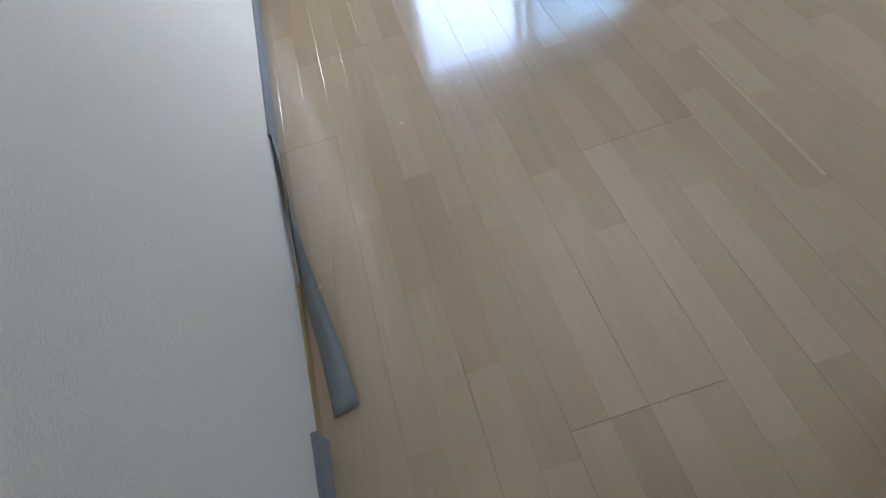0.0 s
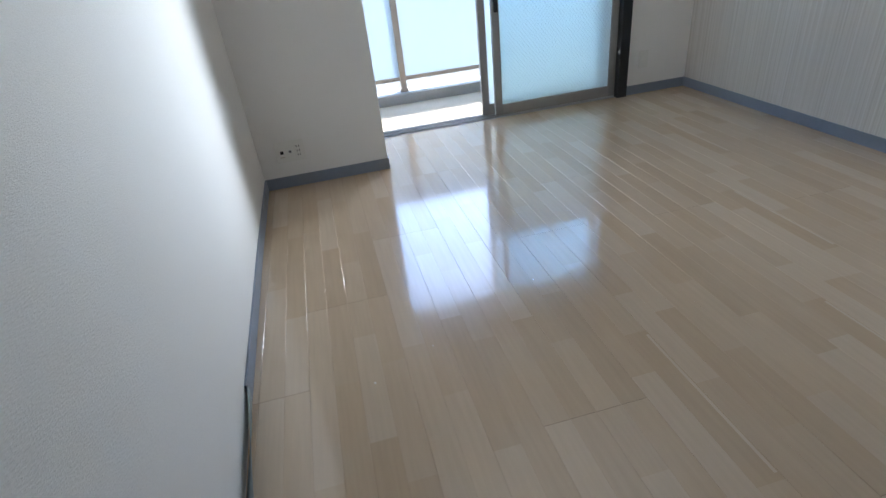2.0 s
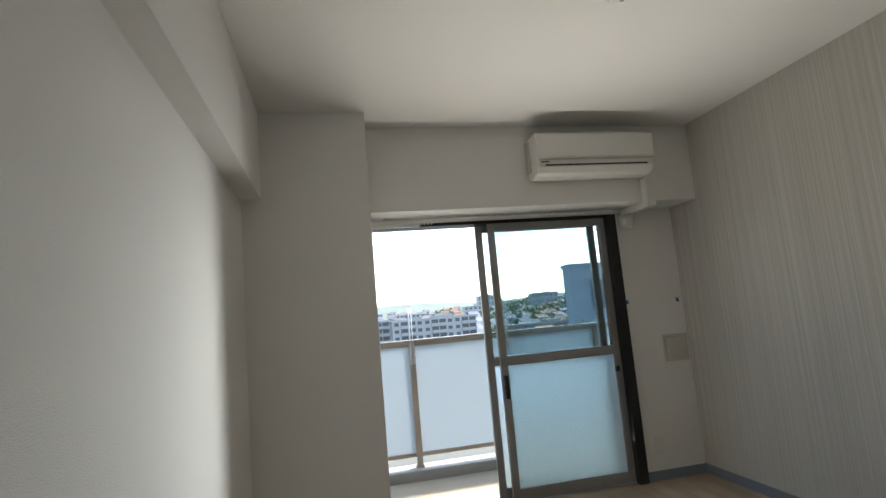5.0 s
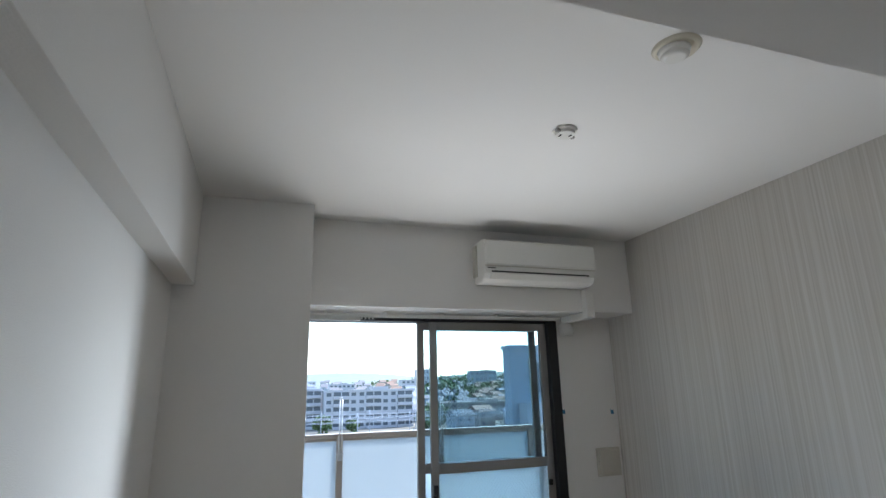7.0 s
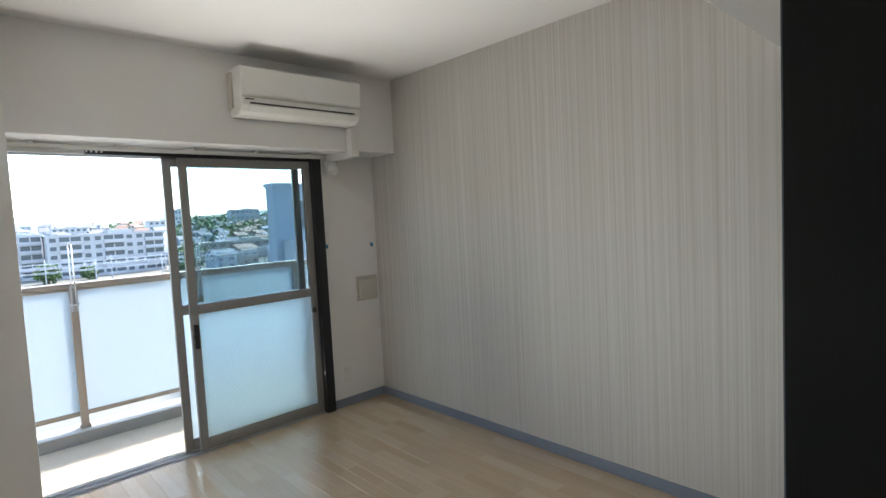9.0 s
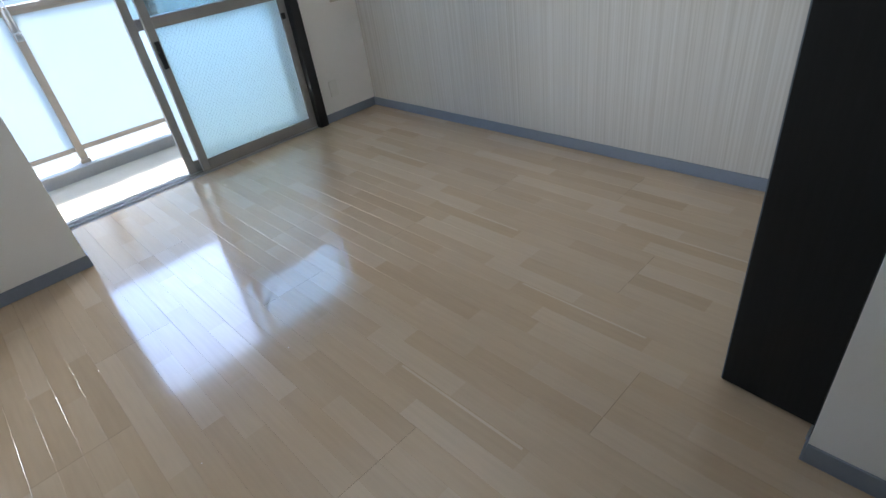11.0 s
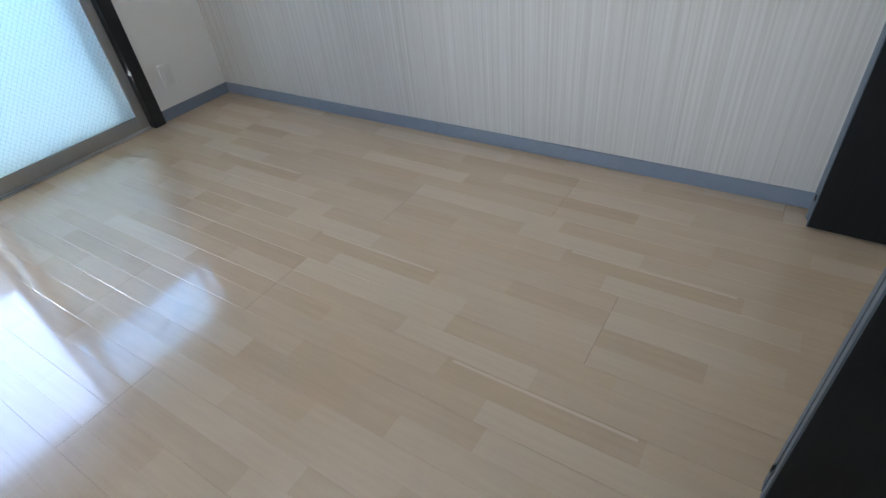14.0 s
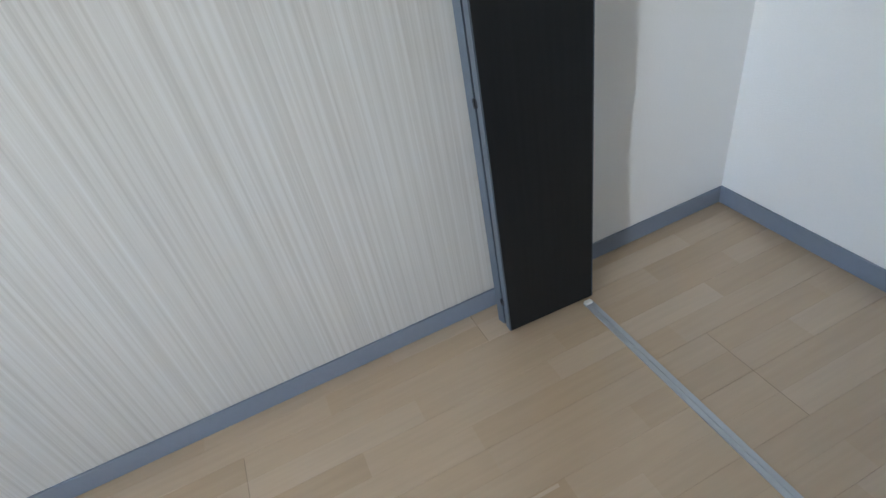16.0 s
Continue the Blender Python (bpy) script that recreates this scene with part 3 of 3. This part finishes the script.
def tape(x, y, z, flip):
    bm = bmesh.new()
    if flip == "x":
        prism(bm, [(y - 0.014, z - 0.018), (y + 0.016, z - 0.02), (y + 0.013, z + 0.016), (y + 0.002, z + 0.006), (y - 0.016, z + 0.018)], "x", x, x + 0.0015)
    else:
        prism(bm, [(x - 0.012, z - 0.018), (x + 0.014, z - 0.02), (x + 0.012, z + 0.016), (x + 0.002, z + 0.006), (x - 0.014, z + 0.018)], "y", y - 0.0015, y)
    tagged(mesh_ob("tape_scrap", bm, TAPE), "torn scrap of blue masking tape on the wall", "tape", "tape scraps")


tape(3.052, YW - 0.001, 1.285, "y")
tape(2.626, YW - 0.001, 1.300, "y")
tape(PX + 0.0005, 3.705, 1.235, "x")


def ceiling_rosette():
    x, y = 1.665, 1.93
    r = empty("ceiling_rosette", (x, y, ZC), "round white ceiling lamp rosette without a lamp", "ceiling rosette")
    bm = bmesh.new()
    cyl(bm, (x, y, ZC - 0.012), (x, y, ZC - 0.0005), 0.050, 0.054, 32)
    cyl(bm, (x, y, ZC - 0.024), (x, y, ZC - 0.012), 0.040, 0.043, 32)
    part("body", bm, PLASTIC, r)
    for dx, dy in ((-0.022, 0.006), (0.022, -0.006)):
        part("slot", B(x + dx - 0.004, x + dx + 0.004, y + dy - 0.010, y + dy + 0.010, ZC - 0.0252, ZC - 0.0236), DARK, r)
    for dx, dy in ((0.046, 0.02), (-0.046, -0.02)):
        part("clip", B(x + dx - 0.010, x + dx + 0.010, y + dy - 0.008, y + dy + 0.008, ZC - 0.022, ZC - 0.006, bev=0.002), BRONZE, r)
    under(r)
    x, y = 1.715, 1.315
    d = empty("smoke_detector", (x, y, ZC), "cream ceiling fire detector with a domed base", "smoke detector")
    bm = bmesh.new()
    cyl(bm, (x, y, ZC - 0.014), (x, y, ZC - 0.0005), 0.064, 0.078, 36)
    part("base", bm, CREAM, d)
    bm = bmesh.new()
    cyl(bm, (x - 0.012, y, ZC - 0.034), (x - 0.012, y, ZC - 0.014), 0.046, 0.052, 32)
    cyl(bm, (x - 0.012, y, ZC - 0.044), (x - 0.012, y, ZC - 0.034), 0.030, 0.046, 32)
    part("sensor", bm, PLASTIC, d, "white sensor dome")
    bm = bmesh.new()
    cyl(bm, (x + 0.05, y + 0.01, ZC - 0.0165), (x + 0.05, y + 0.01, ZC - 0.0125), 0.005, seg=12)
    part("screw", bm, BRONZE, d)
    under(d)


ceiling_rosette()

# a few crumbs on the floor
for x, y, r in ((0.392, 1.415, 0.0035), (0.078, 0.94, 0.004), (0.60, 1.52, 0.002), (1.05, 1.75, 0.002)):
    bm = bmesh.new()
    bmesh.ops.create_icosphere(bm, subdivisions=1, radius=r)
    for v in bm.verts:
        v.co = Vector((v.co.x * random.uniform(0.7, 1.3), v.co.y * random.uniform(0.7, 1.3), v.co.z * 0.6))
    c = tagged(mesh_ob("plaster_crumb", bm, PLASTIC), "tiny white plaster crumb lying on the floor", "crumb", "crumbs")
    c.location = (x, y, r * 0.55)

# ---- balcony ----
YR = 5.02
setting("balcony_floor", B(-2.5, 7.0, 3.90, 4.86, -0.30, -0.085), CONC, "pale screed balcony floor", "balcony")
setting("balcony_gutter", B(-2.5, 7.0, 4.86, 4.905, -0.30, -0.105), GUTTER, "dark drain channel along the kerb", "gutter")
setting("balcony_kerb", B(-2.5, 7.0, 4.905, 5.14, -0.30, -0.01, bev=0.008), KERB, "painted balcony kerb under the railing", "kerb")
# unseen mass over the flat, added to keep sun and sky off the balcony
setting("light_block_above", B(-2.5, 7.0, -3, 3.92, 2.72, 14), WHITEB, "unseen upper storeys added over the flat to block light", "building")
setting("balcony_above", B(-2.5, 7.0, 3.92, 5.14, 2.56, 2.716, bev=0.006), WHITEB, "pale concrete slab of the balcony above", "balcony")
setting("wall_outside", B(-2.5, -0.12, 3.80, 3.95, -0.30, 2.715), WHITEB, "pale outside wall of the flat", "wall")
setting("wall_outside_east", B(XR + 0.12, 7.0, 3.80, 3.95, -0.30, 2.715), WHITEB, "pale outside wall of the flat", "wall")


def railing():
    r = empty("balcony_railing", (1.15, YR, -0.01), "champagne aluminium balcony railing with frosted panels", "railing")
    part("top_rail", B(-2.5, 7.0, YR - 0.035, YR + 0.035, 1.085, 1.120, bev=0.006), RAILM, r)
    part("bottom_rail", B(-2.5, 7.0, YR - 0.016, YR + 0.016, 0.085, 0.118, bev=0.003), RAILM, r)
    part("upper_bead", B(-2.5, 7.0, YR - 0.014, YR + 0.014, 1.060, 1.085, bev=0.002), RAILM, r)
    posts = [1.15 + 0.92 * k for k in range(-3, 7)]
    for x in posts:
        p = part("post", B(x - 0.026, x + 0.026, YR - 0.030, YR + 0.030, -0.01, 1.085, bev=0.004), RAILM, r)
        part("foot", B(x - 0.036, x + 0.036, YR - 0.036, YR + 0.036, -0.012, 0.020, bev=0.004), RAILM, p)
    for a, b in zip(posts, posts[1:]):
        pn = part("panel", B(a + 0.024, b - 0.024, YR - 0.003, YR + 0.003, 0.116, 1.062), RPANEL, r, "frosted white panel")
    under(r)


railing()


def pole_holder(x):
    h = empty("laundry_pole_holder", (x, YR - 0.04, 1.0), "steel folding laundry pole holder fixed to railing post", "pole holder", "laundry pole holders")
    y = YR - 0.050
    bm = bmesh.new()
    box(bm, x - 0.020, x + 0.020, YR - 0.046, YR - 0.031, 0.90, 1.10, bev=0.003)
    part("bracket", bm, STEEL, h)
    bm = bmesh.new()
    for dx in (-0.011, 0.011):
        cyl(bm, (x + dx, y, 0.93), (x + dx, y, 1.41), 0.0045, seg=10)
    n = 8
    for i in range(n):
        a, b = math.pi * i / n, math.pi * (i + 1) / n
        cyl(bm, (x + 0.011 * math.cos(a), y, 1.41 + 0.016 * math.sin(a)), (x + 0.011 * math.cos(b), y, 1.41 + 0.016 * math.sin(b)), 0.0045, seg=8)
    part("arm", bm, STEEL, h)
    bm = bmesh.new()
    cyl(bm, (x - 0.03, y, 0.955), (x + 0.03, y, 0.955), 0.008, seg=12)
    part("pivot", bm, STEEL, h)
    under(h)


pole_holder(1.15)
pole_holder(2.07)

# ---- the town outside ----
ZG = -14.0
bm = bmesh.new()
bmesh.ops.create_grid(bm, x_segments=2, y_segments=2, size=2500, matrix=Matrix.Translation((0, 0, ZG)))
setting("ground", bm, GROUND, "grey-green town ground far below the balcony", "ground")
setting("railway_bed", B(-150, 250, 150, 176, ZG, ZG + 0.5), GRAVEL, "brown railway ballast below the flats", "railway")


def far_block(name, label, x0, x1, y0, y1, z1, floors, bays, wall_mat, balcony=True, category="apartment building"):
    """A block of flats with a roof slab, windows and balconies on the face towards the viewer."""
    h = empty(name, ((x0 + x1) / 2, y0, ZG), label, category)
    body = part("wall", B(x0, x1, y0, y1, ZG, z1), wall_mat, h)
    part("parapet", B(x0 - 0.4, x1 + 0.4, y0 - 0.4, y0 - 0.1, z1 - 0.3, z1 + 0.5), wall_mat, h)
    part("roof", B(x0 - 0.4, x1 + 0.4, y0 - 0.1, y1 + 0.4, z1, z1 + 0.30), FLATROOF, h, "grey flat roof sheet")
    part("penthouse", B(x0 + (x1 - x0) * 0.55, x0 + (x1 - x0) * 0.72, y0 + 2, y1 - 1, z1 + 0.35, z1 + 1.6), wall_mat, h)
    fh, bw = (z1 - ZG) / floors, (x1 - x0) / bays
    for f in range(floors):
        z = ZG + f * fh
        for b in range(bays):
            x = x0 + b * bw
            deep = balcony and b % 4 in (1, 2)
            if deep:
                part("window", B(x + bw * 0.06, x + bw * 0.94, y0 - 0.03, y0 - 0.004, z + fh * 0.12, z + fh * 0.88), FARWIN, h)
                part("balcony", B(x + 0.02, x + bw - 0.02, y0 - 1.2, y0 - 0.05, z - 0.08, z + fh * 0.36), wall_mat, h)
            else:
                part("window", B(x + bw * 0.22, x + bw * 0.78, y0 - 0.03, y0 - 0.004, z + fh * 0.34, z + fh * 0.80), FARWIN, h)
                part("sill", B(x + bw * 0.20, x + bw * 0.80, y0 - 0.18, y0 - 0.005, z + fh * 0.27, z + fh * 0.32), wall_mat, h)
    under(h)
    return h


far_block("apartment_building", "long white five-storey block of flats across the railway", 24, 60, 220, 232, 0.6, 5, 11, WHITEB)
far_block("apartment_building", "white stepped wing of the long block of flats", 2, 23.4, 228, 240, 1.2, 5, 7, WHITEB)
far_block("apartment_building", "low beige block of flats beyond the railway", 78, 118, 236, 248, -6.0, 3, 10, BEIGEB, False)


def grey_block():
    g = empty("office_building", (34, 60, ZG), "grey flat-roofed building near the balcony", "building")
    part("wall", B(29.1, 44, 60, 62, ZG, 5.9), GREYB, g)
    part("parapet", B(28.9, 44.2, 59.8, 62.2, 5.9, 6.3), GREYB, g)
    part("recess", B(31.6, 42, 59.90, 59.996, 0.6, 4.1), FARWIN, g, "dark glazed strip")
    part("lintel", B(31.4, 42.2, 59.6, 59.9, 4.1, 4.4), WHITEB, g)
    part("lower_wing", B(30.0, 46, 58, 59.99, ZG, -0.6), WHITEB, g, "pale lower wing")
    under(g)


grey_block()


def house(roof, wall, w, d, h):
    o = empty("house", (0, 0, 0), "small detached town house with a pitched roof", "house", "town houses")
    part("wall", B(-w / 2, w / 2, -d / 2, d / 2, 0, h), wall, o)
    bm = bmesh.new()
    prism(bm, [(-d / 2 - 0.5, h), (0, h + d * 0.28), (d / 2 + 0.5, h)], "x", -w / 2 - 0.4, w / 2 + 0.4)
    part("roof", bm, roof, o)
    for x in (-w * 0.25, w * 0.25):
        for z in (0.9, 3.6):
            if z + 1.3 < h:
                part("window", B(x - 0.9, x + 0.9, -d / 2 - 0.04, -d / 2 - 0.005, z, z + 1.3), FARWIN, o)
    return o


rng = random.Random(7)
protos = [house(ROOFS[i % 3], (WHITEB, BEIGEB, WHITEB, GREYB)[i % 4], 8 + i % 3, 7 + i % 2, 5.6 + 0.5 * (i % 2)) for i in range(4)]


def rise(y):
    """Height of the land: the town climbs gently beyond the flats."""
    return ZG + max(0.0, y - 270) * 0.038


spots = []
for row in range(15):
    y = 285 + row * 26 + 2 * row * row * 0.4
    n = 16
    for c in range(n):
        x = -0.05 * y + (0.80 * y) * (c + rng.uniform(0.1, 0.9)) / n
        spots.append((x, y + rng.uniform(-8, 8)))
for x, y in ((70, 190), (84, 205), (96, 196), (112, 214), (75, 262), (90, 270), (66, 246), (124, 230), (101, 262)):
    spots.append((x, y))
for i, (x, y) in enumerate(spots):
    m = pose(x, y, rise(y) - 0.3, 0, 0, rng.uniform(-25, 25))
    if i < 4:
        protos[i].matrix_basis = m
    else:
        copy_thing(protos[i % 4], m)
for x, y, w, z in ((60, 520, 24, 10), (140, 560, 30, 12), (250, 640, 36, 20), (330, 700, 34, 22), (20, 600, 22, 14), (190, 680, 26, 22)):
    far_block("apartment_building", "distant pale block of flats on the rising town", x, x + w, y, y + 12, rise(y) + z, 5, 6, (WHITEB, BEIGEB)[int(x) % 2], False)

bm = bmesh.new()
rows = []
for j in range(14):
    y = 262 + j * 75
    rows.append([bm.verts.new((x, y, rise(y) - 0.2 + (0.0 if j < 8 else (j - 7) * 3.0 * (0.6 + noise.noise(Vector((x * 0.004, j * 0.3, 0))))))) for x in range(-300, 1101, 50)])
for a, b in zip(rows, rows[1:]):
    for k in range(len(a) - 1):
        bm.faces.new((a[k], a[k + 1], b[k + 1], b[k])).smooth = True
setting("hillside", bm, HILL, "wooded rising land beyond the town", "hill")


def leaf_clumps(bm, at, size, count, r):
    """Scatters small bent leaf clumps within an uneven crown."""
    for _ in range(count):
        d = Vector((r.gauss(0, 0.45), r.gauss(0, 0.45), r.gauss(0, 0.32)))
        if d.length > 1.05:
            continue
        c = Vector(at) + d * size
        s = size * r.uniform(0.14, 0.30)
        n = Vector((r.gauss(0, 1), r.gauss(0, 1), r.gauss(0.4, 1))).normalized()
        u = n.orthogonal().normalized()
        v = n.cross(u)
        p = [bm.verts.new(c + u * s), bm.verts.new(c + v * s * 0.8), bm.verts.new(c - u * s), bm.verts.new(c - v * s * 0.8), bm.verts.new(c + n * s * 0.4)]
        for k in range(4):
            bm.faces.new((p[k], p[(k + 1) % 4], p[4]))


def tree(x, y, z, size):
    t = empty("tree", (x, y, z), "green leafy town tree with an uneven crown", "tree", "town trees")
    bm = bmesh.new()
    cyl(bm, (x, y, z), (x, y, z + size * 0.8), size * 0.09, size * 0.05, 8)
    for k in range(4):
        a = k * 1.6
        cyl(bm, (x, y, z + size * 0.6), (x + math.cos(a) * size * 0.45, y + math.sin(a) * size * 0.45, z + size * 1.1), size * 0.04, size * 0.015, 6)
    part("trunk", bm, BARK, t)
    bm = bmesh.new()
    leaf_clumps(bm, (x, y, z + size * 0.95), size, 420, rng)
    part("crown", bm, LEAF, t)
    under(t)


for x, y, s in ((62, 205, 4.5), (67, 212, 5.5), (72, 222, 4.5), (22, 205, 3.6), (33, 206, 2.6), (80, 214, 3.5), (110, 225, 5), (120, 250, 6), (135, 260, 6.5), (58, 120, 4), (66, 126, 5)):
    tree(x, y, ZG, s)
bm = bmesh.new()
for _ in range(260):
    y = rng.uniform(300, 900)
    leaf_clumps(bm, (rng.uniform(0.16, 0.8) * y, y, rise(y) + 2.0), rng.uniform(4, 9), 22, rng)
for _ in range(380):
    y = rng.uniform(420, 1000)
    leaf_clumps(bm, (rng.uniform(0.28, 0.75) * y, y, rise(y) + 3.0), rng.uniform(6, 12), 22, rng)
tagged(mesh_ob("woodland", bm, LEAF), "scattered green trees among the distant houses", "trees", kind="stuff")


def catenary_mast(x, y):
    p = empty("railway_mast", (x, y, ZG + 0.5), "grey railway mast with cross arms beside the track", "railway mast", "railway masts")
    bm = bmesh.new()
    cyl(bm, (x, y, ZG + 0.5), (x, y, ZG + 9), 0.16, 0.12, 8)
    part("pole", bm, GREYB, p)
    part("cross_arm", B(x - 0.08, x + 0.08, y - 3, y + 3, ZG + 7.6, ZG + 7.8), GREYB, p)
    under(p)


for k in range(9):
    catenary_mast(-4 + 15 * k, 153)
    catenary_mast(3 + 15 * k, 172)
bm = bmesh.new()
for y in (151, 154, 157, 168, 171, 174):
    for z in (6.4, 7.7):
        cyl(bm, (-100, y, ZG + z), (200, y, ZG + z), 0.05, seg=5)
tagged(mesh_ob("overhead_wires", bm, GREYB), "thin overhead railway wires strung along the track", "wires", kind="stuff")
